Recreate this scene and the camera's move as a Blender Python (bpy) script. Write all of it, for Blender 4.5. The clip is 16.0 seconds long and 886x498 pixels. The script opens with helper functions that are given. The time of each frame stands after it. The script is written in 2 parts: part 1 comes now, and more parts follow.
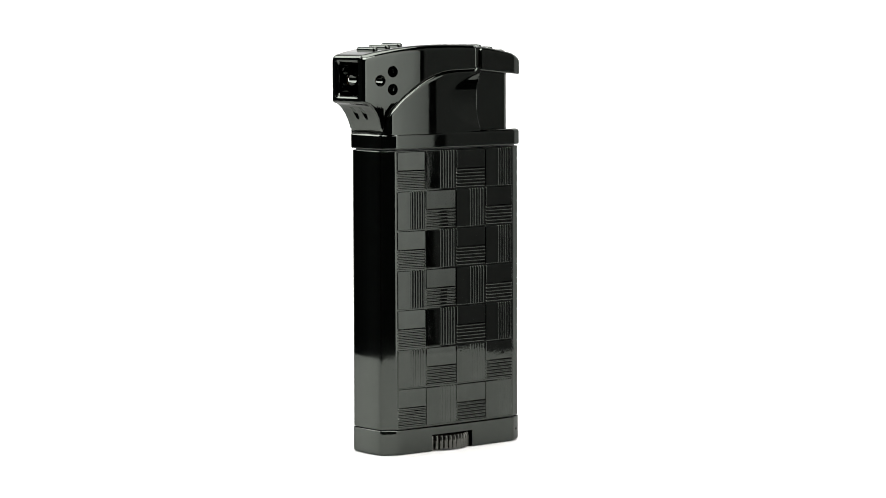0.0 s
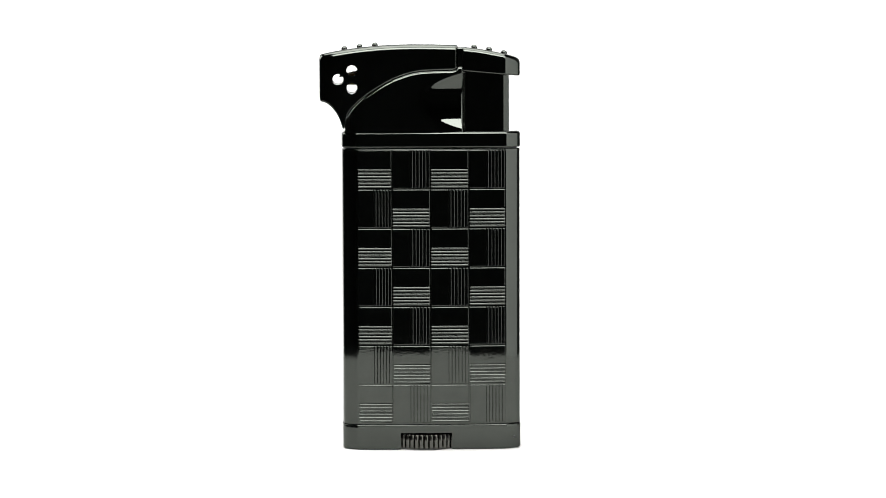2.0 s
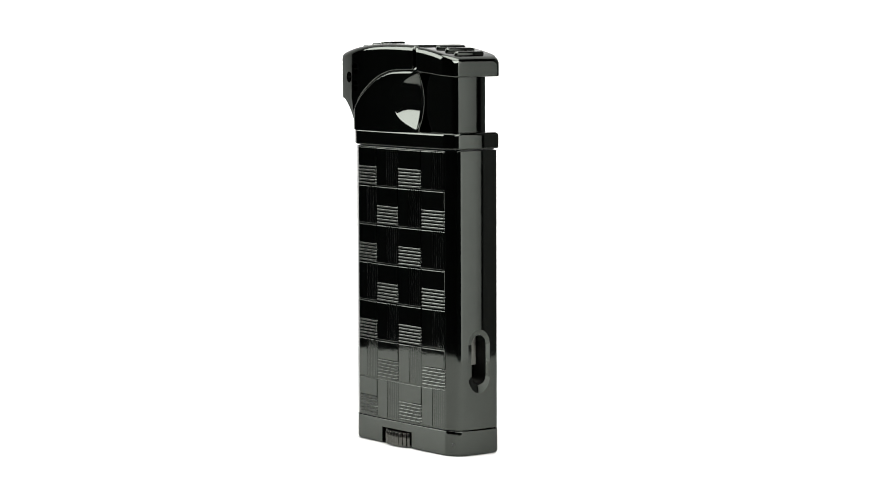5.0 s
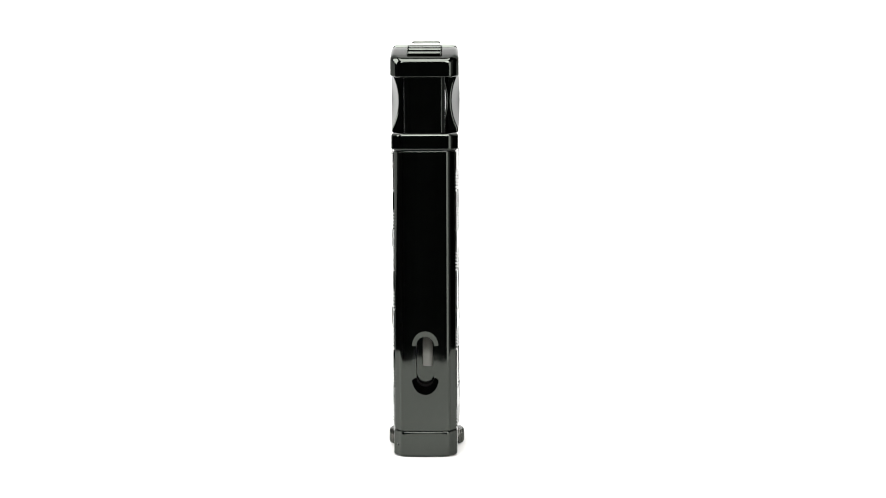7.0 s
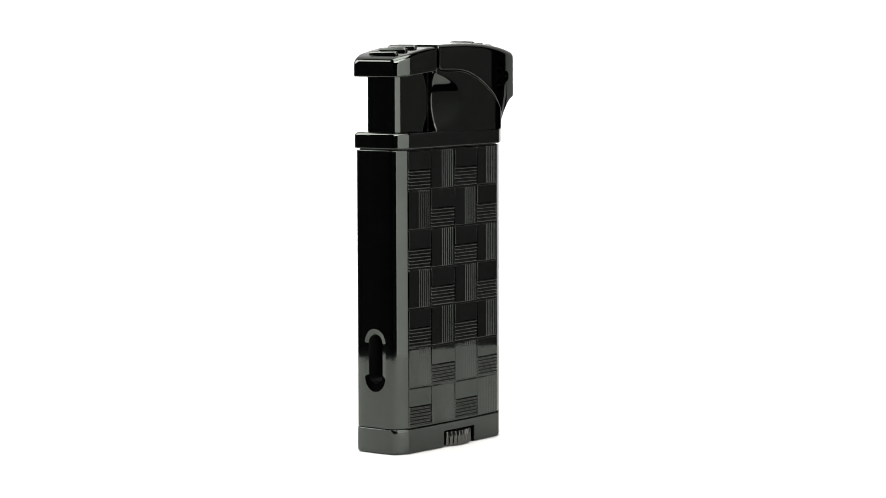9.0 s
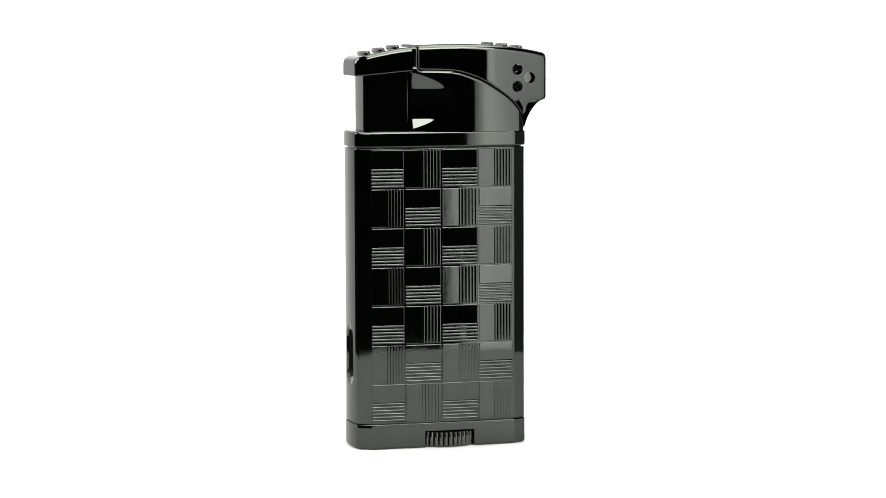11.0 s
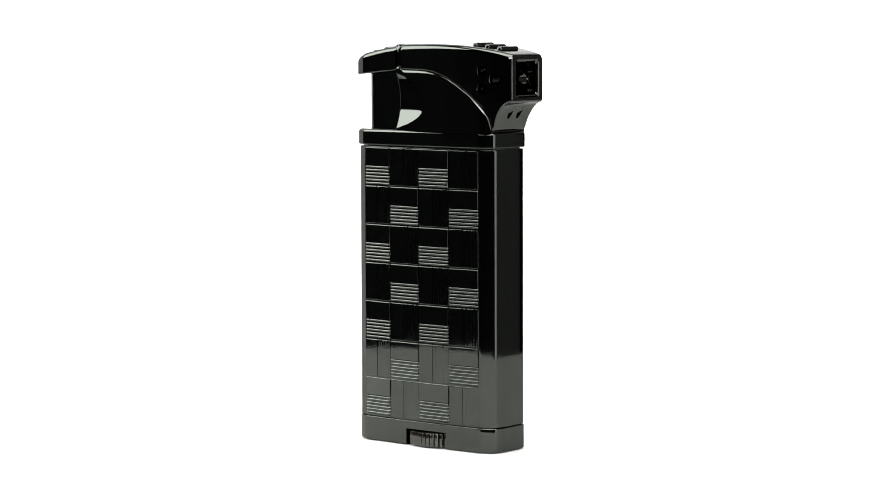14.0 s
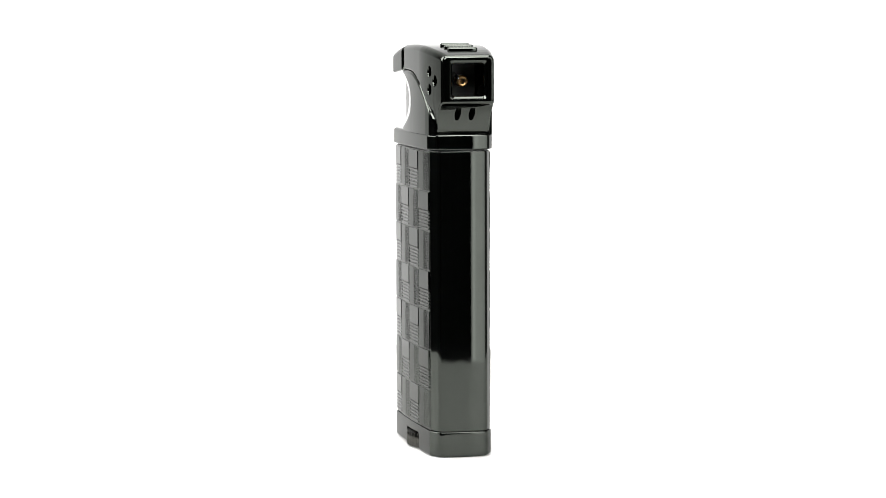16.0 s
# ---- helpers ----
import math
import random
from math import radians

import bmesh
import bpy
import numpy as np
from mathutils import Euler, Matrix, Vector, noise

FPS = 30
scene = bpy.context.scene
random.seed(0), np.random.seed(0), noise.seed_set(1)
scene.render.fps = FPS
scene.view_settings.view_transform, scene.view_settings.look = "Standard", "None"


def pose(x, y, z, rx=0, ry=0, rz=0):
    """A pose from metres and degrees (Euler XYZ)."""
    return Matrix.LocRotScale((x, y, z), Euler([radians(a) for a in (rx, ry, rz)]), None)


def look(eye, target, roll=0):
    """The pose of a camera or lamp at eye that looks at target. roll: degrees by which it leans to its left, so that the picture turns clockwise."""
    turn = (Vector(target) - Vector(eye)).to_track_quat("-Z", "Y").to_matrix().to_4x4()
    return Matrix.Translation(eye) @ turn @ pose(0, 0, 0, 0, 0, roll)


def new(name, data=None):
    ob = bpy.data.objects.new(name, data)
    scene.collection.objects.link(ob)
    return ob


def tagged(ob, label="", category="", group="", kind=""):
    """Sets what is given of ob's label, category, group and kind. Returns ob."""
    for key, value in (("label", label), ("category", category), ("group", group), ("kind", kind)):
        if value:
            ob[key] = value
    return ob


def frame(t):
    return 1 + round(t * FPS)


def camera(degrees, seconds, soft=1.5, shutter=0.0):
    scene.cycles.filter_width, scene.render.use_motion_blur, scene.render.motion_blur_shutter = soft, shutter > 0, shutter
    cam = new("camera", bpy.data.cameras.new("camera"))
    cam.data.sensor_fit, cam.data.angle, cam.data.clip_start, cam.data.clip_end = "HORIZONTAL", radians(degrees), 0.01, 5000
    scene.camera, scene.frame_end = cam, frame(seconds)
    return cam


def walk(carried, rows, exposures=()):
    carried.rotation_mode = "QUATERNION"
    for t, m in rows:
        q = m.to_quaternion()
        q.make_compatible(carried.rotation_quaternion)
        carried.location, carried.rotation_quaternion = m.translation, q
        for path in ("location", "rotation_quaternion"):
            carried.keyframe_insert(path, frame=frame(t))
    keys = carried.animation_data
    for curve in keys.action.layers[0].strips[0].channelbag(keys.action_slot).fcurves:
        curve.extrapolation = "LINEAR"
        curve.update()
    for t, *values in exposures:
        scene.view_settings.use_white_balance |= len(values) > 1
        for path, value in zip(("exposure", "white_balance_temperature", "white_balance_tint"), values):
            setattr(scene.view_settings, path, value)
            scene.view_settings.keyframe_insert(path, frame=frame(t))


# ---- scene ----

# the camera stands still before a turntable
MM = 0.001
cam = camera(17.82, 16.0, soft=1.0)
EYE = pose(0, -0.5238, 0.0828, 90 - 5.046, 0, -0.141) @ pose(0, 0, 0, 0, 0, -0.185)
walk(cam, [(0.0, EYE), (16.0, EYE)])

# world: a dark room, light from the set's lamps and the backdrop's added glow
world = bpy.data.worlds.new("world")
scene.world = world
world.use_nodes = True
world.node_tree.nodes["Background"].inputs[0].default_value = (0.01, 0.011, 0.012, 1)
world.node_tree.nodes["Background"].inputs[1].default_value = 0.1

TOP_LIGHT = bpy.data.lights.new("top_light", "AREA")
TOP_LIGHT.shape, TOP_LIGHT.size, TOP_LIGHT.size_y, TOP_LIGHT.energy = "RECTANGLE", 0.60, 0.60, 11.5
TOP_LIGHT.color = (1.0, 0.99, 0.97)
TOP_Z = 0.70
KEY_LIGHT = bpy.data.lights.new("key_light", "AREA")
KEY_LIGHT.shape, KEY_LIGHT.size, KEY_LIGHT.size_y, KEY_LIGHT.energy = "RECTANGLE", 0.90, 0.34, 15.5
KEY_LIGHT.color = (1.0, 0.995, 0.98)
KEY_POSE = look((0.06, -0.54, 0.58), (0, 0, 0.05))
SIDE_LIGHT = bpy.data.lights.new("side_light", "AREA")
SIDE_LIGHT.shape, SIDE_LIGHT.size, SIDE_LIGHT.size_y, SIDE_LIGHT.energy = "RECTANGLE", 0.42, 0.52, 8.0
SIDE_LIGHT.color = (1.0, 0.995, 0.98)
SIDE_POSE = look((-0.56, 0.14, 0.40), (0, 0, 0.05))
PANEL_GLOW, BACK_GLOW = 1.3, 1.15


# ---- materials ----
def material(name, color, rough=0.5, metal=0.0, grain=0.0, scale=200.0, bump=0.0, glow=0.0, rough_var=0.0, fine=6.0):
    """A principled material with two scales of variation in colour, gloss and relief."""
    m = bpy.data.materials.new(name)
    m.use_nodes = True
    nt = m.node_tree
    b = nt.nodes["Principled BSDF"]
    b.inputs["Base Color"].default_value = (*color, 1)
    b.inputs["Roughness"].default_value = rough
    b.inputs["Metallic"].default_value = metal
    if metal == 1.0 and max(color) < 0.1:
        b.inputs["Specular Tint"].default_value = (0.58, 0.58, 0.58, 1)
    if glow:
        b.inputs["Emission Color"].default_value = (1.0, 1.0, 0.99, 1)
        b.inputs["Emission Strength"].default_value = glow
    tc = nt.nodes.new("ShaderNodeTexCoord")
    n1 = nt.nodes.new("ShaderNodeTexNoise")
    n2 = nt.nodes.new("ShaderNodeTexNoise")
    for n, k in ((n1, scale), (n2, scale * fine)):
        nt.links.new(tc.outputs["Object"], n.inputs["Vector"])
        n.inputs["Scale"].default_value = k
        n.inputs["Detail"].default_value = 3
    mix = nt.nodes.new("ShaderNodeMath")
    mix.operation = "MULTIPLY_ADD"
    nt.links.new(n2.outputs["Fac"], mix.inputs[0])
    mix.inputs[1].default_value = 0.35
    nt.links.new(n1.outputs["Fac"], mix.inputs[2])
    if grain:
        r = nt.nodes.new("ShaderNodeMapRange")
        r.inputs["From Min"].default_value, r.inputs["From Max"].default_value = 0.4, 0.95
        r.inputs["To Min"].default_value, r.inputs["To Max"].default_value = 1 - grain, 1 + grain
        nt.links.new(mix.outputs[0], r.inputs["Value"])
        v = nt.nodes.new("ShaderNodeVectorMath")
        v.operation = "SCALE"
        v.inputs[0].default_value = color
        nt.links.new(r.outputs[0], v.inputs["Scale"])
        nt.links.new(v.outputs[0], b.inputs["Base Color"])
    if rough_var:
        r = nt.nodes.new("ShaderNodeMapRange")
        r.inputs["From Min"].default_value, r.inputs["From Max"].default_value = 0.4, 0.95
        r.inputs["To Min"].default_value, r.inputs["To Max"].default_value = max(0.0, rough - rough_var), rough + rough_var
        nt.links.new(mix.outputs[0], r.inputs["Value"])
        nt.links.new(r.outputs[0], b.inputs["Roughness"])
    if bump:
        bp = nt.nodes.new("ShaderNodeBump")
        bp.inputs["Strength"].default_value = 1.0
        bp.inputs["Distance"].default_value = bump
        nt.links.new(mix.outputs[0], bp.inputs["Height"])
        nt.links.new(bp.outputs[0], b.inputs["Normal"])
    return m


def falloff(m, axis, low, high, stops, strength):
    """Lets the emission of a cloth or sheet fall off across it: stops are (place from low to high, share of the
    strength).
    """
    nt = m.node_tree
    tc = nt.nodes.new("ShaderNodeTexCoord")
    sep = nt.nodes.new("ShaderNodeSeparateXYZ")
    nt.links.new(tc.outputs["Object"], sep.inputs[0])
    r = nt.nodes.new("ShaderNodeMapRange")
    r.inputs["From Min"].default_value, r.inputs["From Max"].default_value = low, high
    nt.links.new(sep.outputs[axis], r.inputs["Value"])
    ramp = nt.nodes.new("ShaderNodeValToRGB")
    ramp.color_ramp.interpolation = "EASE"
    els = ramp.color_ramp.elements
    els[0].position, els[1].position = stops[0][0], stops[-1][0]
    for e, (p, v) in ((els[0], stops[0]), (els[1], stops[-1])):
        e.color = (v, v, v, 1)
    for p, v in stops[1:-1]:
        els.new(p).color = (v, v, v, 1)
    nt.links.new(r.outputs[0], ramp.inputs[0])
    k = nt.nodes.new("ShaderNodeMath")
    k.operation = "MULTIPLY"
    k.inputs[1].default_value = strength
    nt.links.new(ramp.outputs[0], k.inputs[0])
    nt.links.new(k.outputs[0], nt.nodes["Principled BSDF"].inputs["Emission Strength"])


GUNMETAL = material("polished_gunmetal", (0.0485, 0.0525, 0.0475), 0.03, 1.0, 0.06, 60, 0.000003, rough_var=0.015)
BODY_METAL = material("satin_gunmetal", (0.0485, 0.0525, 0.0475), 0.042, 1.0, 0.07, 120, 0.000004, rough_var=0.015)
TILE_METAL = material("engraved_gunmetal", (0.0495, 0.0535, 0.0485), 0.04, 1.0, 0.10, 330, 0.0000085, rough_var=0.02)
SLOT_METAL = material("unpolished_gunmetal", (0.03, 0.03, 0.028), 0.38, 1.0, 0.2, 400, 0.00001)
WHEEL_METAL = material("worn_gunmetal", (0.075, 0.075, 0.068), 0.18, 1.0, 0.15, 300, 0.00001, rough_var=0.06)
BLACK = material("black_plastic", (0.012, 0.012, 0.012), 0.45, 0.0, 0.2, 300, 0.00001)
BRASS = material("heated_brass", (0.27, 0.16, 0.07), 0.35, 1.0, 0.25, 500, 0.00001, rough_var=0.1)
STEEL = material("pin_steel", (0.45, 0.44, 0.42), 0.25, 1.0, 0.15, 500, 0.00001)
SMOKED = material("smoked_plastic", (0.10, 0.10, 0.09), 0.25, 0.0, 0.15, 200, 0.00001)
WHITE_TOP = material("pale_grey_acrylic", (0.40, 0.40, 0.395), 0.5, 0.0, 0.015, 30)
# backdrop whiteness is emission put into the sheet; no lamp stands behind it
GLOW_SHEET = material("self_glowing_white_sheet", (0.2, 0.2, 0.2), 0.7, 0.0, 0.01, 8, glow=BACK_GLOW)
PANEL_CLOTH = material("glowing_diffuser", (0.8, 0.8, 0.8), 0.8, 0.0, 0.02, 30, glow=PANEL_GLOW)
BOARD = material("grey_foam_board", (0.075, 0.077, 0.077), 0.8, 0.0, 0.05, 20, 0.0002)
# the backdrop's added glow dims towards both sides
falloff(GLOW_SHEET, "X", -0.70, 0.70, ((0.0, 0.25), (0.14, 0.6), (0.34, 1.0), (0.66, 1.0), (0.86, 0.6), (1.0, 0.3)), BACK_GLOW)
falloff(PANEL_CLOTH, "X", -0.24, 0.24, ((0.0, 0.0), (0.06, 2.2), (0.15, 1.4), (0.3, 1.1), (0.58, 0.85), (0.85, 0.6), (1.0, 0.15)), PANEL_GLOW)
DARK_WALL = material("dark_studio_paint", (0.14, 0.155, 0.16), 0.8, 0.0, 0.2, 3, 0.001)
DARK_WOOD = material("black_stained_wood", (0.014, 0.013, 0.012), 0.6, 0.0, 0.3, 20, 0.0003)
STAND_BLACK = material("black_painted_steel", (0.015, 0.015, 0.015), 0.5, 0.6, 0.2, 60, 0.0001)


# ---- mesh helpers ----
def add_box(bm, x0, x1, y0, y1, z0, z1):
    v = [bm.verts.new((x, y, z)) for z in (z0, z1) for x, y in ((x0, y0), (x1, y0), (x1, y1), (x0, y1))]
    for f in ((3, 2, 1, 0), (4, 5, 6, 7), (0, 1, 5, 4), (1, 2, 6, 5), (2, 3, 7, 6), (3, 0, 4, 7)):
        bm.faces.new([v[i] for i in f])


def box(x0, x1, y0, y1, z0, z1, bevel=0.0, seg=2):
    bm = bmesh.new()
    add_box(bm, x0, x1, y0, y1, z0, z1)
    if bevel:
        bmesh.ops.bevel(bm, geom=bm.edges[:], offset=bevel, segments=seg, affect="EDGES", profile=0.5)
    return bm


def loft(loops, cap=True):
    """Closed loops of equally many points, joined by quads and capped."""
    bm = bmesh.new()
    rings = [[bm.verts.new(p) for p in loop] for loop in loops]
    n = len(rings[0])
    for a, b in zip(rings, rings[1:]):
        for i in range(n):
            bm.faces.new((a[i], a[(i + 1) % n], b[(i + 1) % n], b[i]))
    if cap:
        bm.faces.new(rings[0][::-1])
        bm.faces.new(rings[-1])
    bmesh.ops.recalc_face_normals(bm, faces=bm.faces[:])
    return bm


def revolve(profile, n=24):
    """(radius, z) rings round the z axis."""
    return loft([[(r * math.cos(2 * math.pi * i / n), r * math.sin(2 * math.pi * i / n), z) for i in range(n)] for r, z in profile])


def rounded(points, r, n=4):
    """A closed polygon (convex corners) with its corners rounded."""
    out = []
    k = len(points)
    for i in range(k):
        p, a, b = Vector(points[i]), Vector(points[i - 1]), Vector(points[(i + 1) % k])
        ua, ub = (a - p).normalized(), (b - p).normalized()
        half = ua.angle(ub) / 2
        d = r / math.tan(half)
        s, e = p + ua * d, p + ub * d
        for j in range(n + 1):
            t = j / n
            out.append(tuple(s * (1 - t) ** 2 + p * 2 * t * (1 - t) + e * t ** 2))
    return out


def octagon(hx, hy, cx=2.6, cy=1.5, r=1.3, end_bulge=0.26, side_bulge=0.0, xc=0.0):
    pts = [(-hx, -hy + cy), (-hx + cx, -hy), (hx - cx, -hy), (hx, -hy + cy), (hx, hy - cy), (hx - cx, hy), (-hx + cx, hy), (-hx, hy - cy)]
    out = []
    loop = rounded(pts, r)
    for a, b in zip(loop, loop[1:] + loop[:1]):
        out.append(a)
        if abs(a[0] - b[0]) < 1e-6 and abs(a[1] - b[1]) > 2:
            for i in range(1, 10):
                t = i / 10
                out.append((a[0] + math.copysign(end_bulge * (4 if a[0] < 0 else 2.5) * t * (1 - t), a[0]), a[1] + (b[1] - a[1]) * t))
        elif side_bulge and abs(a[1] - b[1]) < 1e-6 and abs(a[0] - b[0]) > 8:
            for i in range(1, 24):
                t = i / 24
                out.append((a[0] + (b[0] - a[0]) * t, a[1] + math.copysign(side_bulge * 4 * t * (1 - t), a[1])))
    return [(x + xc, y) for x, y in out]


def round_levels(z0, z1, r0, r1, n=6):
    """Levels of a prism whose lower and upper edges are rounded by r0 and r1."""
    low = [(r0 * (1 - math.sin(a)), z0 + r0 * (1 - math.cos(a))) for a in [math.pi / 2 * i / n for i in range(n + 1)]]
    high = [(r1 * (1 - math.cos(a)), z1 - r1 * (1 - math.sin(a))) for a in [math.pi / 2 * i / n for i in range(n + 1)]]
    return low + high


def prism(loop_of, levels):
    """Stacked loops; levels are (inset, z)."""
    return loft([[(x, y, z) for x, y in loop_of(i)] for i, z in levels])


def finish(mesh, angle=28):
    mesh.polygons.foreach_set("use_smooth", [True] * len(mesh.polygons))
    mesh.set_sharp_from_angle(angle=radians(angle))


def part(name, bm, mat, parent=None, label="", m=None, unit=MM, smooth=28, weighted=False):
    mesh = bpy.data.meshes.new(name)
    if unit != 1:
        bmesh.ops.scale(bm, vec=(unit, unit, unit), verts=bm.verts[:])
    bm.to_mesh(mesh)
    bm.free()
    mesh.materials.append(mat)
    finish(mesh, smooth)
    ob = new(name, mesh)
    if parent:
        ob.parent = parent
    if m:
        ob.matrix_basis = m
    if weighted:
        w = ob.modifiers.new("normals", "WEIGHTED_NORMAL")
        w.keep_sharp = True
    if label:
        tagged(ob, label)
    return ob


def carve(bm, cutters):
    """The bmesh less all the cutters, as a new bmesh."""
    def temp(b):
        me = bpy.data.meshes.new("temp")
        b.to_mesh(me)
        b.free()
        return new("temp", me)
    ob = temp(bm)
    cuts = [temp(c) for c in cutters]
    for c in cuts:
        k = ob.modifiers.new("cut", "BOOLEAN")
        k.operation, k.solver, k.object = "DIFFERENCE", "EXACT", c
    deps = bpy.context.evaluated_depsgraph_get()
    deps.update()
    me = bpy.data.meshes.new_from_object(ob.evaluated_get(deps))
    out = bmesh.new()
    out.from_mesh(me)
    for o in (ob, *cuts):
        bpy.data.objects.remove(o)
    return out


def turned(bm, m):
    bmesh.ops.transform(bm, matrix=m, verts=bm.verts[:])
    return bm


def curve(keys, x):
    """Smooth value at x between (x, value) keys."""
    if x <= keys[0][0]:
        return keys[0][1]
    for (a, u), (b, v) in zip(keys, keys[1:]):
        if x <= b:
            return u + (v - u) * (x - a) / (b - a)
    return keys[-1][1]


# ---- the set: a white turntable on a dark table before a sheet with added glow ----
def studio():
    for name, lim in (("floor", (-2, 2, -2.2, 2, -0.80, -0.75)), ("ceiling", (-2, 2, -2.2, 2, 1.75, 1.80)),
                      ("wall_north", (-2, 2, 2, 2.1, -0.80, 1.80)), ("wall_south", (-2, 2, -2.3, -2.2, -0.80, 1.80)),
                      ("wall_east", (2, 2.1, -2.3, 2.1, -0.80, 1.80)), ("wall_west", (-2.1, -2, -2.3, 2.1, -0.80, 1.80))):
        tagged(part(name, box(*lim), DARK_WALL, unit=1), "matt dark grey painted studio surface", name.split("_")[0], kind="structure")

    table = new("table")
    tagged(table, "black stained wooden studio table", "table")
    part("tabletop", box(-0.2, 0.2, -0.19, 0.62, -0.06, -0.03, 0.003), DARK_WOOD, table, unit=1)
    for x in (-0.16, 0.16):
        for y in (-0.15, 0.57):
            part("leg", box(x - 0.025, x + 0.025, y - 0.025, y + 0.025, -0.75, -0.06, 0.003), DARK_WOOD, table, unit=1)

    turntable = new("turntable")
    tagged(turntable, "round pale acrylic turntable under a lighter", "turntable")
    part("platter", revolve([(0.150, -0.012), (0.154, -0.010), (0.154, -0.002), (0.152, 0.0)], 96), WHITE_TOP, turntable, unit=1)
    part("foot", revolve([(0.09, -0.03), (0.09, -0.012)], 48), STAND_BLACK, turntable, unit=1)

    # sheet: flat behind the turntable, then curving up
    prof = [(0.19, -0.026)] + [(0.30 + 0.2 * math.sin(a), 0.174 - 0.2 * math.cos(a)) for a in [i * math.pi / 24 for i in range(13)]] + [(0.5, 0.75)]
    bm = bmesh.new()
    W = 0.70
    wide = lambda y: 0.2 + (W - 0.2) * (y - 0.19) / 0.31
    rows = [[bm.verts.new((k * wide(y), y, z)) for k in (-1, -1 / 3, 1 / 3, 1)] for y, z in prof]
    back = [[bm.verts.new((k * wide(y), y + 0.003, z - 0.003)) for k in (-1, -1 / 3, 1 / 3, 1)] for y, z in prof]
    for r, flip in ((rows, 0), (back, 1)):
        for a, b in zip(r, r[1:]):
            for i in range(3):
                q = (a[i], a[i + 1], b[i + 1], b[i])
                bm.faces.new(q[::-1] if flip else q)
    tagged(part("backdrop", bm, GLOW_SHEET, unit=1, smooth=60), "seamless white backdrop sheet with an added glow of its own", "backdrop", kind="structure")

    # overhead softbox, hung from the ceiling
    soft = new("overhead_softbox")
    tagged(soft, "square black softbox hung over the turntable", "studio light")
    s = 0.31
    part("shell", loft([[(x * k, y * k, z) for x, y in ((-s, -s), (s, -s), (s, s), (-s, s))] for k, z in ((1.02, TOP_Z - 0.01), (1.02, TOP_Z + 0.02), (0.35, TOP_Z + 0.2))], False), STAND_BLACK, soft, unit=1)
    part("hanger", box(-0.012, 0.012, -0.012, 0.012, TOP_Z + 0.19, 1.75), STAND_BLACK, soft, unit=1)
    lamp = new("top_light", TOP_LIGHT)
    lamp.matrix_basis = pose(0, 0, TOP_Z + 0.005)

    def hung(name, label, m, light):
        """A softbox on a rod from the ceiling."""
        ob = new(name)
        tagged(ob, label, "studio light")
        ob.matrix_basis = m
        w, h = light.size / 2 + 0.01, light.size_y / 2 + 0.01
        part("shell", loft([[(x * k, y * k, z) for x, y in ((-w, -h), (w, -h), (w, h), (-w, h))] for k, z in ((1.0, -0.01), (1.0, 0.02), (0.35, 0.16))], False), STAND_BLACK, ob, unit=1)
        spot = m @ Vector((0, 0, 0.13))
        part("hanger", turned(box(spot.x - 0.012, spot.x + 0.012, spot.y - 0.012, spot.y + 0.012, spot.z, 1.75), m.inverted()), STAND_BLACK, ob, unit=1)
        new(light.name, light).matrix_basis = m @ pose(0, 0, 0.005)
    hung("front_softbox", "black softbox hung above the camera, tilted down", KEY_POSE, KEY_LIGHT)
    hung("side_softbox", "black softbox hung beside the turntable, tilted down", SIDE_POSE, SIDE_LIGHT)

    def standing(name, label, azimuth, dist, width, z0, z1, cloth):
        """A light panel on a stand, facing the turntable. azimuth: degrees to the right of the camera."""
        ob = new(name)
        tagged(ob, label, "studio light")
        a = radians(azimuth)
        ob.matrix_basis = pose(dist * math.sin(a), -dist * math.cos(a), -0.75, 0, 0, azimuth)
        h0, h1 = z0 + 0.75, z1 + 0.75
        part("diffuser", box(-width / 2, width / 2, -0.006, 0.0, h0, h1), cloth, ob, unit=1)
        part("shell", box(-width / 2 - 0.004, width / 2 + 0.004, -0.05, -0.008, h0 - 0.004, h1 + 0.004, 0.003), STAND_BLACK, ob, unit=1)
        part("pole", box(-0.012, 0.012, -0.07, -0.05, 0.0, h1 - 0.1), STAND_BLACK, ob, unit=1)
        for k in range(3):
            part("leg", turned(box(0, 0.22, -0.01, 0.01, 0.0, 0.015), pose(0, -0.06, 0, 0, 0, 30 + 120 * k)), STAND_BLACK, ob, unit=1)
    standing("light_panel", "tall white glowing light panel on a black stand", 54, 0.66, 0.48, -0.1, 0.62, PANEL_CLOTH)
    standing("bounce_board", "grey bounce board on a black stand", 95, 0.62, 0.44, -0.1, 0.55, BOARD)


# ---- the lighter, in millimetres; the nozzle points to -x ----
HX, HY, XC = 16.30, 6.17, -0.07
Z_SEAM, Z_TOP, Z_COLLAR = 4.75, 55.6, 58.8
COLS = (-13.6, -7.28, -0.28, 6.79, 13.55)
ROW = (Z_TOP - Z_SEAM - 0.35) / 7


# one rib across: grooves are narrow in the upright tiles, wide in the level ones
RIB = {"v": ((0.0, -1.0), (0.1, -0.5), (0.2, -0.08), (0.28, 0.0), (0.72, 0.0), (0.8, -0.08), (0.9, -0.5)),
       "h": ((0.12, -1.0), (0.2, -0.55), (0.33, -0.12), (0.5, 0.0), (0.67, -0.12), (0.8, -0.55), (0.88, -1.0))}


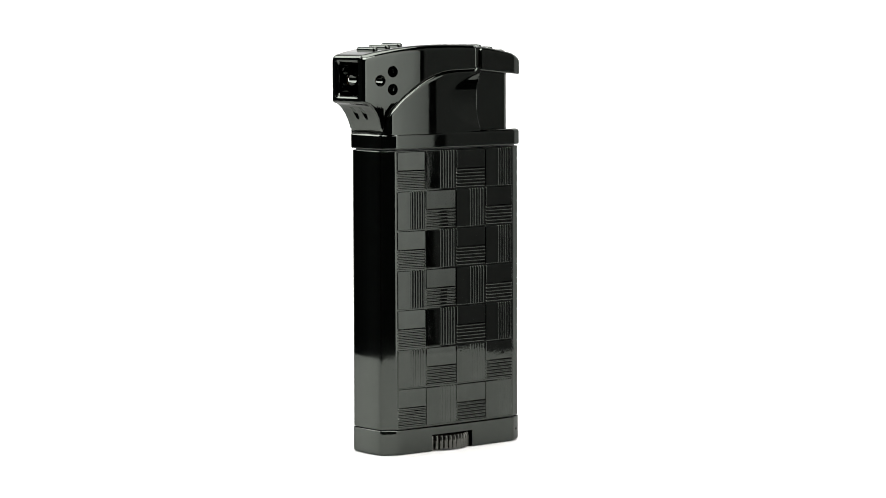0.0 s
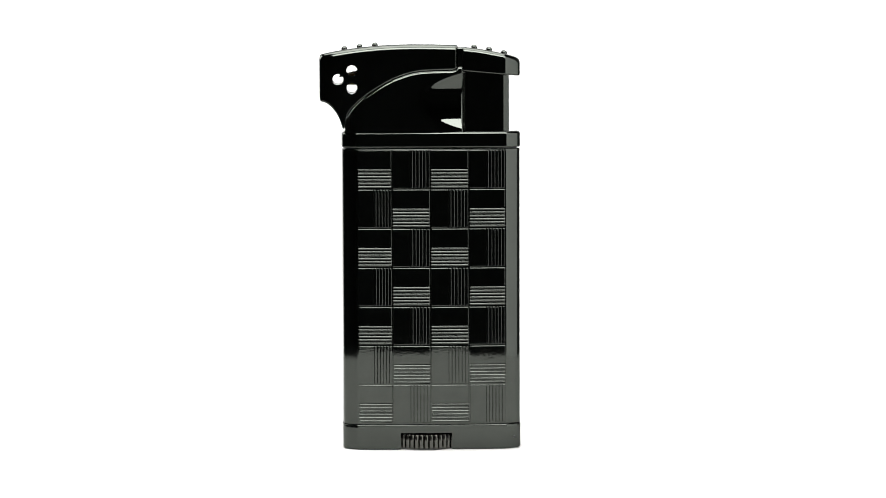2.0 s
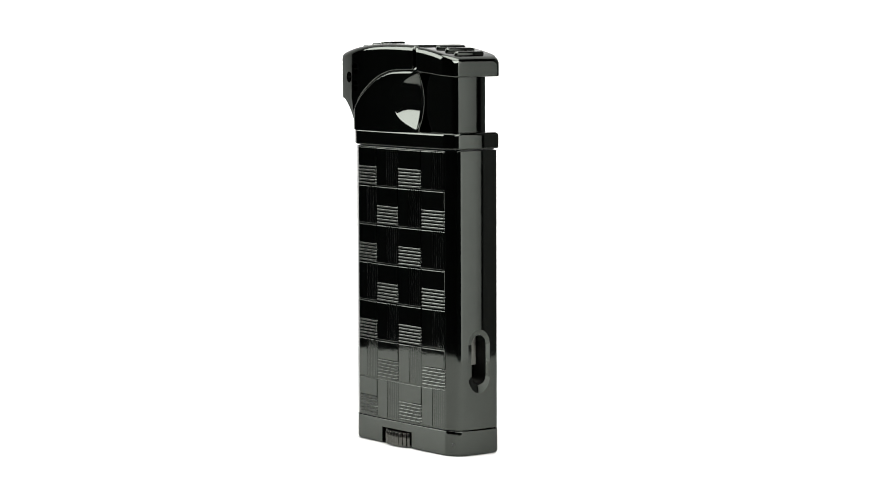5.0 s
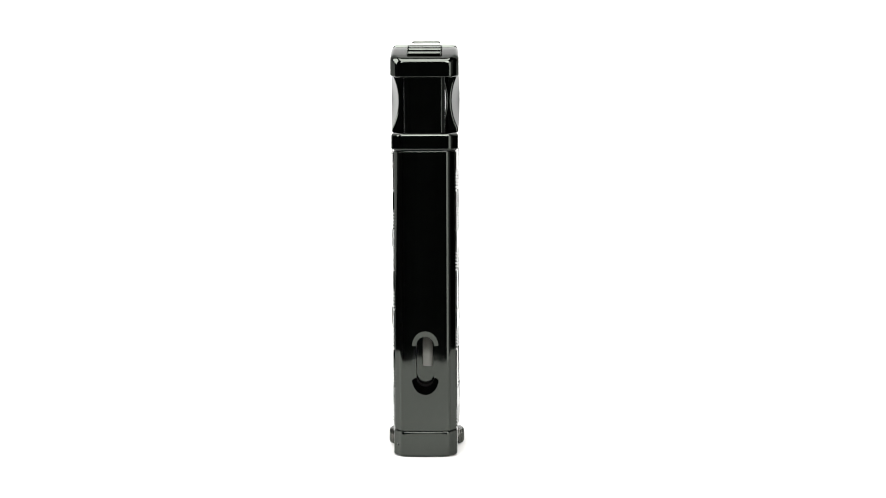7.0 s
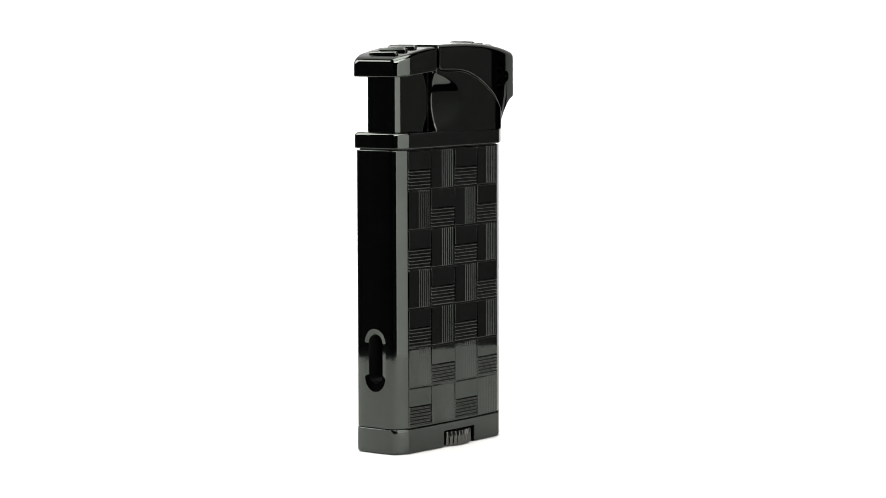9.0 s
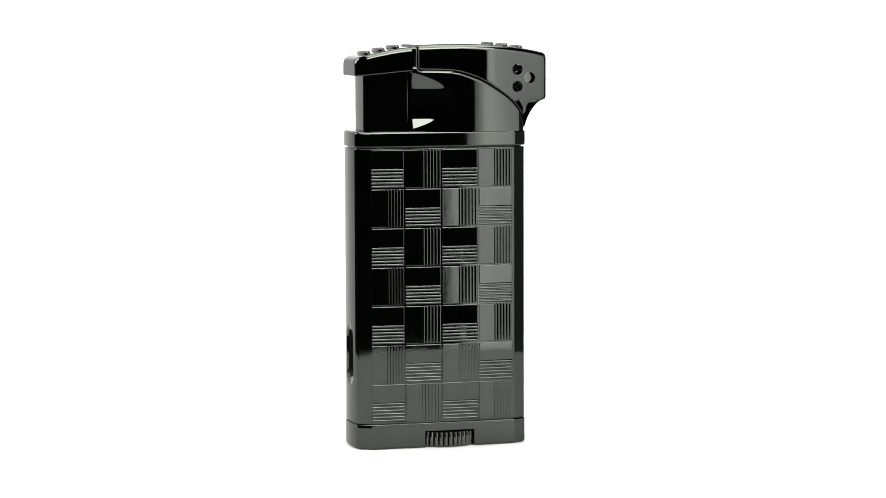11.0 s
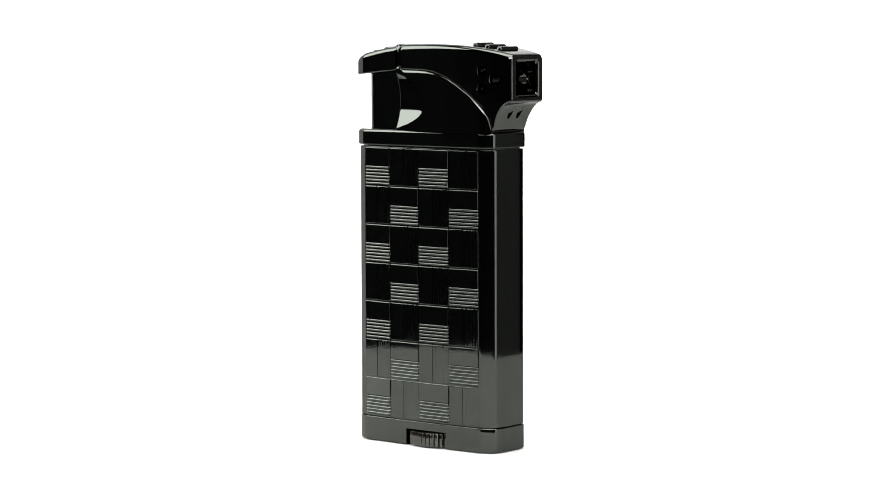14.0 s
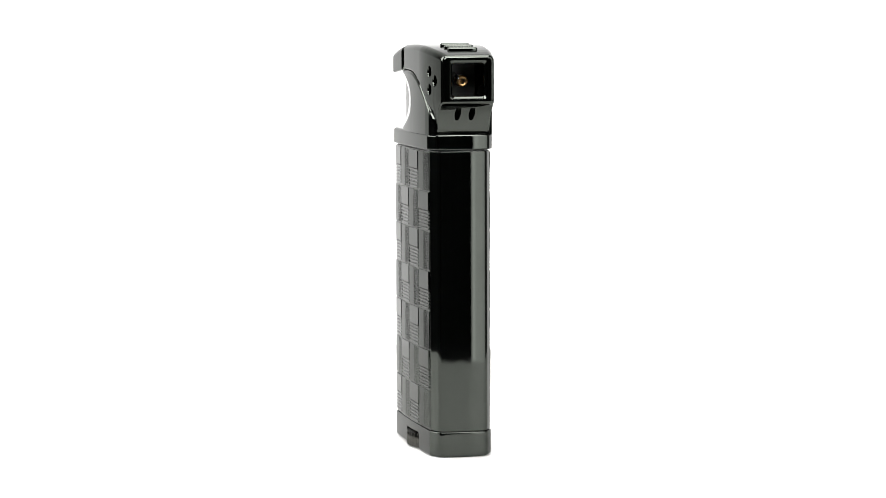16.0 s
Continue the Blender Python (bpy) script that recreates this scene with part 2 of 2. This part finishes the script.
def tile_mesh(kind, w, h):
    """One engraved tile, in its own plane: x across, z up, front towards -y. Half plain, half in six ribs."""
    g, t, rib, crown = 0.09, 0.26, 0.19, 0.004
    along = w if kind == "v" else h
    if kind == "v":
        rib = 0.115

    def plain(u0, u1):
        """The plain half, slightly pillowed."""
        return [(u0 + (u1 - u0) * i / 8, t + crown * (4 * i / 8 * (1 - i / 8) - 1)) for i in range(9)]

    def ribs(u0, pitch):
        out = []
        for i in range(6):
            for f, k in RIB[kind]:
                out.append((u0 + (i + f) * pitch, t + rib * k))
        return out
    end = [(along - g - 0.15, t - 0.005), (along - g - 0.11, t - 0.015), (along - g - 0.04, t - 0.06), (along - g, t - 0.15), (along - g, 0.0)]
    if kind == "v":
        start = 0.46 * w
        prof = [(g, 0.0), (g, t - 0.06), (g + 0.05, t - crown)] + plain(g + 0.09, start - 0.06) + [(start - 0.02, t - crown)] + ribs(start, (w - g - start) / 6) + [(along - g, 0.0)]
    else:
        prof = [(g, 0.0)] + ribs(g, (0.52 * h - g) / 6) + [(0.52 * h + 0.02, t - crown)] + plain(0.52 * h + 0.06, along - g - 0.22) + end
    other = h if kind == "v" else w
    bm = bmesh.new()
    rows = []
    for e, drop in ((g, None), (g, 0.07), (g + 0.05, 0.015), (g + 0.09, 0.0), (g + 0.14, 0.0), (other - g - 0.23, 0.0), (other - g - 0.17, 0.0), (other - g - 0.12, 0.012), (other - g - 0.05, 0.05), (other - g, 0.14), (other - g, None)):
        row = []
        for u, y in prof:
            yy = 0.0 if drop is None else max(0.0, y - drop)
            row.append(bm.verts.new((u, -yy, e) if kind == "v" else (e, -yy, u)))
        rows.append(row)
    for a, b in zip(rows, rows[1:]):
        for i in range(len(prof) - 1):
            bm.faces.new((a[i], a[i + 1], b[i + 1], b[i]))
    bmesh.ops.remove_doubles(bm, verts=bm.verts[:], dist=1e-4)
    bmesh.ops.recalc_face_normals(bm, faces=bm.faces[:])
    if sum(f.normal.y * f.calc_area() for f in bm.faces) > 0:
        bmesh.ops.reverse_faces(bm, faces=bm.faces[:])
    bmesh.ops.scale(bm, vec=(MM, MM, MM), verts=bm.verts[:])
    me = bpy.data.meshes.new("engraved_tile")
    bm.to_mesh(me)
    bm.free()
    me.materials.append(TILE_METAL)
    finish(me, 36)
    return me


def stadium(hw, z0, z1, x, n=10):
    """A closed loop, upright and rounded at both ends, in the plane x."""
    pts = [(x, hw * math.cos(a), z1 - hw + hw * math.sin(a)) for a in [math.pi * i / n for i in range(n + 1)]]
    return pts + [(x, hw * math.cos(a), z0 + hw + hw * math.sin(a)) for a in [math.pi + math.pi * i / n for i in range(n + 1)]]


def build_lighter():
    lighter = new("lighter")
    tagged(lighter, "polished gunmetal pipe lighter with engraved basket-weave sides on a turntable", "lighter")

    # base with the flame wheel's notch
    oct_in = lambda k: octagon(HX + 0.1 - k, HY - 0.4 - k * 0.9, side_bulge=0.25, xc=XC)
    b = prism(oct_in, round_levels(0.0, Z_SEAM - 0.1, 0.55, 0.16))
    b = carve(b, [box(-5.95, 3.55, -8, 8, -1, 3.15)])
    part("base", b, BODY_METAL, lighter)
    part("core", carve(prism(lambda k: octagon(HX - 0.5, HY - 0.75, xc=XC), [(0, 3.3), (0, Z_COLLAR - 1)]), [box(12.2, 18, -2.2, 2.2, 10.6, 23.6)]), BLACK, lighter)
    n = 46
    loops = []
    for r, z in ((6.0, 0.1), (6.45, 0.22), (6.6, 0.5), (6.6, 2.45), (6.45, 2.8), (5.9, 2.95)):
        loop = []
        for i in range(n * 4):
            a = 2 * math.pi * i / (n * 4)
            k = (0.0, 0.34, 0.4, 0.34)[i % 4] if 0.2 < z < 2.85 else 0.0
            loop.append(((r + k) * math.cos(a), (r + k) * math.sin(a), z))
        loops.append(loop)
    part("flame_wheel", loft(loops), WHEEL_METAL, lighter, "knurled flame adjuster wheel", pose(-1.2 * MM, 0, 0), smooth=50)

    part("rivet", turned(revolve([(0.22, -0.3), (0.22, 0.02), (0.12, 0.06)], 12), pose(15.1, -5.06, 2.2, 90, 0, 30)), BLACK, lighter, "tiny dark rivet in the base")

    # body with the fuel window's slot in its back
    inner = HY - 0.68
    bulge = lambda x: 0.47 * (1 - (x / 13.6) ** 2)
    shell = prism(lambda k: octagon(HX - k, inner + 0.1 - k, 2.6, 1.3, side_bulge=0.47, xc=XC), round_levels(Z_SEAM, Z_TOP, 0.14, 0.16))
    slot = loft([stadium(1.6, 12.9, 22.0, 12.6), stadium(1.6, 12.9, 22.0, 17.0)])
    dish = loft([stadium(1.5, 13.05, 21.75, 16.11), stadium(1.6, 12.95, 21.85, 16.13), stadium(2.6, 11.6, 22.85, 16.35), stadium(3.0, 11.1, 23.2, 16.44)])
    body = part("body", carve(shell, [slot, dish]), BODY_METAL, lighter, weighted=True)
    part("fuel_window", box(12.6, 13.6, -0.55, 1.4, 16.2, 22.5, 0.25), SMOKED, lighter, "smoked plastic fuel window in the back slot")
    # the slot's walls are left unpolished
    body.data.materials.append(SLOT_METAL)
    for p in body.data.polygons:
        c = p.center / MM
        if c.x > 12 and abs(c.y) < 2.9 and 10.3 < c.z < 23.8 and p.normal.x < 0.4:
            p.material_index = 1
    # a crisp rim round the dish
    count = {}
    for p in body.data.polygons:
        c = p.center / MM
        if c.x > 15.9 and abs(c.y) < 3.0 and 11.0 < c.z < 23.4 and p.normal.x < 0.993:
            for key in p.edge_keys:
                count[key] = count.get(key, 0) + 1
    for e in body.data.edges:
        if count.get(e.key) == 1:
            e.use_edge_sharp = True
    made = {}
    for side in (0, 1):
        for c in range(4):
            for r in range(7):
                kind = "h" if (c + r) % 2 == 0 else "v"
                w = COLS[c + 1] - COLS[c]
                if (kind, c) not in made:
                    made[kind, c] = tile_mesh(kind, w, ROW)
                t = new("engraved_tile", made[kind, c])
                t.parent = body
                b0, b1 = bulge(COLS[c]), bulge(COLS[c + 1])
                lean = math.degrees(math.atan2(b0 - b1, w)) + (0.5 if kind == "v" else -0.8)
                spot = pose(COLS[c] * MM, -(inner + b0) * MM, (Z_TOP - 0.12 - (r + 1) * ROW) * MM, random.uniform(-0.2, 0.2), 0, lean + random.uniform(-0.25, 0.25))
                t.matrix_basis = (pose(0, 0, 0, 0, 0, 180) if side else Matrix()) @ spot

    # collar
    part("collar", prism(lambda k: octagon(HX + 0.05 - k, HY - 0.1 - k, 2.6, 1.35, side_bulge=0.3, xc=XC), round_levels(Z_TOP + 0.22, Z_COLLAR, 0.25, 0.6)), GUNMETAL, lighter, weighted=True)

    # hood: cross-sections from the nozzle to the split
    top = [(-20.5, 72.85), (-18, 73.4), (-16, 73.75), (-14, 74.03), (-11.5, 74.32), (-9, 74.52), (-6, 74.65), (-3.2, 74.7), (0.5, 74.66), (4.2, 74.55), (5.0, 74.52)]
    arc = [(-16.0, 59.0), (-15.6, 61.4), (-14.6, 62.9), (-13.2, 64.3), (-12.1, 65.2), (-10, 66.6), (-8.5, 67.5), (-7, 68.25), (-5, 69.0), (-3.4, 69.45), (-1.8, 69.7), (0.5, 69.82), (3.8, 69.88), (4.3, 69.98), (4.6, 70.22), (4.75, 70.5), (5.0, 70.6)]
    low = [(-20.5, 64.3), (-19.6, 64.1), (-18.9, 63.75), (-18.2, 63.1), (-17.5, 62.2), (-17, 61.3), (-16.6, 60.3), (-16.35, 59.4)] + arc
    half = [(-8.0 - 12.5 * i / 16, 6.2 - 1.5 * (i / 16) ** 1.9) for i in range(16, -1, -1)] + [(-4.0, 6.2), (0.0, 6.17), (4.2, 6.1)]
    xs = sorted(set([-20.5, -20.35, -20.1] + [p[0] for p in low] + [-17.8, 2.5, 4.1, 4.45, 4.7, 4.85, 4.95] + [-15.3 + 0.6 * i for i in range(19)]))
    loops = []
    for x in xs:
        if x > 4.96:
            continue
        k = {-20.5: 0.45, -20.35: 0.15, 4.45: 0.05, 4.7: 0.16, 4.85: 0.32, 4.95: 0.6}.get(x, 0.0)
        h, z0, z1 = curve(half, x) - k, curve(low, x) + k, curve(top, x) - k
        r = 1.15 - k
        loop = []
        waist = max(64.7, z0 + 0.5)
        taper = 0.8 * max(0.0, min(1.0, (64.2 - z0) / 4.5))
        for sx, sz, a0, rr in ((1, 1, 0, r), (-1, 1, 90, r), (-1, -1, 180, 0.4), (1, -1, 270, 0.4)):
            for j in range(6):
                a = radians(a0 + 18 * j)
                zc = z1 - rr if sz > 0 else z0 + rr
                loop.append((x, sx * (h - rr - (0.0 if sz > 0 else taper)) + rr * math.cos(a), zc + rr * math.sin(a)))
            if sx * sz < 0:
                loop.append((x, sx * h, waist))
        loops.append(loop)
    hood = loft(loops)
    cuts = [loft([[(x, y, z + 68.55) for y, z in rounded([(-s, -s), (s, -s), (s, s), (-s, s)], 0.6)] for x, s in ((-21.5, 3.75), (-20.42, 3.45), (-20.2, 3.05), (-19.9, 2.9), (-13.4, 2.9))])]
    for x, z in ((-14.55, 69.9), (-17.1, 68.3), (-14.55, 66.7)):
        y = curve(half, x)
        cuts.append(turned(revolve([(1.2, -y - 0.3), (0.98, -y + 0.1), (0.95, 0), (0.98, y - 0.1), (1.2, y + 0.3)], 20), pose(x, 0, z, 90, 0, 0)))
    for y in (-1.3, 1.3):
        cuts.append(turned(revolve([(0.55, -1.6), (0.6, 1.5)], 16), pose(-17.6, y, 62.3, 0, -55, 0)))
    hood = part("hood", carve(hood, cuts), GUNMETAL, lighter, weighted=True, smooth=35)
    part("nozzle_lining", box(-13.5, -13.1, -3.4, 3.4, 65.1, 71.9), BLACK, hood)
    jet = part("jet", turned(revolve([(0.9, 0.0), (1.05, 0.1), (1.05, 2.2), (0.8, 2.4), (0.55, 2.3), (0.5, 1.2)], 24), pose(-13.5, 0.0, 68.2, 0, -90, 0)), BRASS, hood, "heat-tinted brass burner jet")
    part("spark_pin", turned(revolve([(0.25, 0.0), (0.25, 3.3), (0.1, 3.6)], 10), pose(-13.5, 1.0, 69.6, 0, -104, 0)), STEEL, hood, "thin steel spark pin")
    for x in (-15.9, -13.1, -10.3):
        part("grip_bar", grip_bar(2.75), GUNMETAL, hood, "", pose(x * MM, 0, (curve(top, x) + 0.02) * MM, 0, -5, 0))

    # side panel under the hood's arc, with a thumb scoop on either side
    def face_y(x, z):
        y = 6.36 - (x + 4.0) ** 2 / 330
        s = (x + 1.7) / 7.5
        d = (1.25 * s ** 0.75 if s > 0 else 3 * s) - (z - 64.3) ** 2 / 21.5
        y -= 0.5 * (d + math.sqrt(d * d + 0.004))
        y = min(y, curve(half, x) + 0.16)
        u = min(1.0, max(0.0, 1 - (curve(arc, x) + 0.05 - z) / 0.65))
        return y - 0.55 * (1 - math.sqrt(1 - u * u))
    bm = bmesh.new()
    gx = [-15.9 + i * (5.45 + 15.9) / 100 for i in range(101)] + [5.6, 5.72, 5.8, 5.85]
    N = 84
    grids = []
    for side in (-1, 1):
        grid = []
        for x in gx:
            z1 = curve(arc, x) + 0.05
            edge = min(1.0, (x + 15.9) / 1.5)
            bend = 0.4 * (1 - math.sqrt(1 - min(1.0, max(0.0, (x - 5.45) / 0.4)) ** 2))
            grid.append([bm.verts.new((x, side * (face_y(x, zz) - 0.8 * (1 - edge) ** 2 - bend), zz)) for zz in [Z_COLLAR - 0.3 + (z1 - Z_COLLAR + 0.3) * j / N for j in range(N + 1)]])
        grids.append(grid)
        for a, b in zip(grid, grid[1:]):
            for j in range(N):
                bm.faces.new((a[j], b[j], b[j + 1], a[j + 1]))
    for i in (0, -1):
        for j in range(N):
            bm.faces.new((grids[0][i][j], grids[0][i][j + 1], grids[1][i][j + 1], grids[1][i][j]))
    for a, b in zip(range(104), range(1, 105)):
        bm.faces.new((grids[0][a][N], grids[0][b][N], grids[1][b][N], grids[1][a][N]))
    bmesh.ops.recalc_face_normals(bm, faces=bm.faces[:])
    part("side_panel", bm, GUNMETAL, lighter, "mirror-black side panel with a concave thumb scoop", smooth=25)

    # hinge block, lever stem and thumb lever
    part("hinge_block", box(4.0, 6.2, -5.8, 5.8, 69.3, 74.1, 0.35), GUNMETAL, lighter)
    part("lever_stem", prism(lambda k: [(x + 9.75, y * (1 - 0.021 * x)) for x, y in octagon(4.55 - k, 4.0 - k, 1.0, 0.6, 0.3, 0.08)], [(0, Z_COLLAR - 0.2), (0, 70.0)]), GUNMETAL, lighter, weighted=True)
    ltop = [(5.65, 74.2), (8, 73.95), (11, 73.45), (13.5, 72.9), (15.2, 72.45), (16.2, 71.9)]
    lbot = [(5.65, 69.75), (16.2, 68.8)]
    loops = []
    for x, k in ((5.65, 0.2), (5.85, 0.0), (8, 0), (10, 0), (12, 0), (13.3, 0), (13.5, 0), (13.7, 0), (14.5, 0), (15.3, 0), (15.8, 0.0), (16.05, 0.1), (16.2, 0.3), (16.25, 0.5)):
        h = curve([(5.6, 6.25), (9.0, 6.25), (13.3, 6.2), (13.7, 6.1), (16.0, 4.95), (16.25, 4.75)], x) - k
        z0, z1 = curve(lbot, x) + k * 0.5, curve(ltop, x) - k * 0.6
        loop = []
        for sx, sz, a0, rr in ((1, 1, 0, 1.0), (-1, 1, 90, 1.0), (-1, -1, 180, 0.3), (1, -1, 270, 0.3)):
            for j in range(6):
                a = radians(a0 + 18 * j)
                loop.append((x, sx * (h - rr) + rr * math.cos(a), (z1 - rr if sz > 0 else z0 + rr) + rr * math.sin(a)))
        loops.append(loop)
    lever = part("thumb_lever", loft(loops), GUNMETAL, lighter, weighted=True, smooth=35)
    for x in (7.9, 10.65, 13.4):
        part("grip_bar", grip_bar(), GUNMETAL, lever, "", pose(x * MM, 0, (curve(ltop, x) + 0.02) * MM, 0, 10, 0))
    return lighter


def grip_bar(h=3.2):
    """A low rounded bar across the top."""
    loops = []
    for z, k in ((-0.4, 0.0), (0.2, 0.0), (0.36, 0.06), (0.48, 0.18), (0.54, 0.34)):
        loops.append([(x, y, z) for x, y in rounded([(-0.55 + k, -h + k), (0.55 - k, -h + k), (0.55 - k, h - k), (-0.55 + k, h - k)], 0.54 - k)])
    return loft(loops)


studio()
lighter = build_lighter()


# ---- the turning ----
def motions():
    rows = []
    for i in range(33):
        t = i * 0.5
        rows.append((t, pose(-0.00042, 0, 0, 0, 0, 38.45 - 18.433 * t) @ pose(-0.0005, -0.00145, 0.0)))
    walk(lighter, rows)


motions()
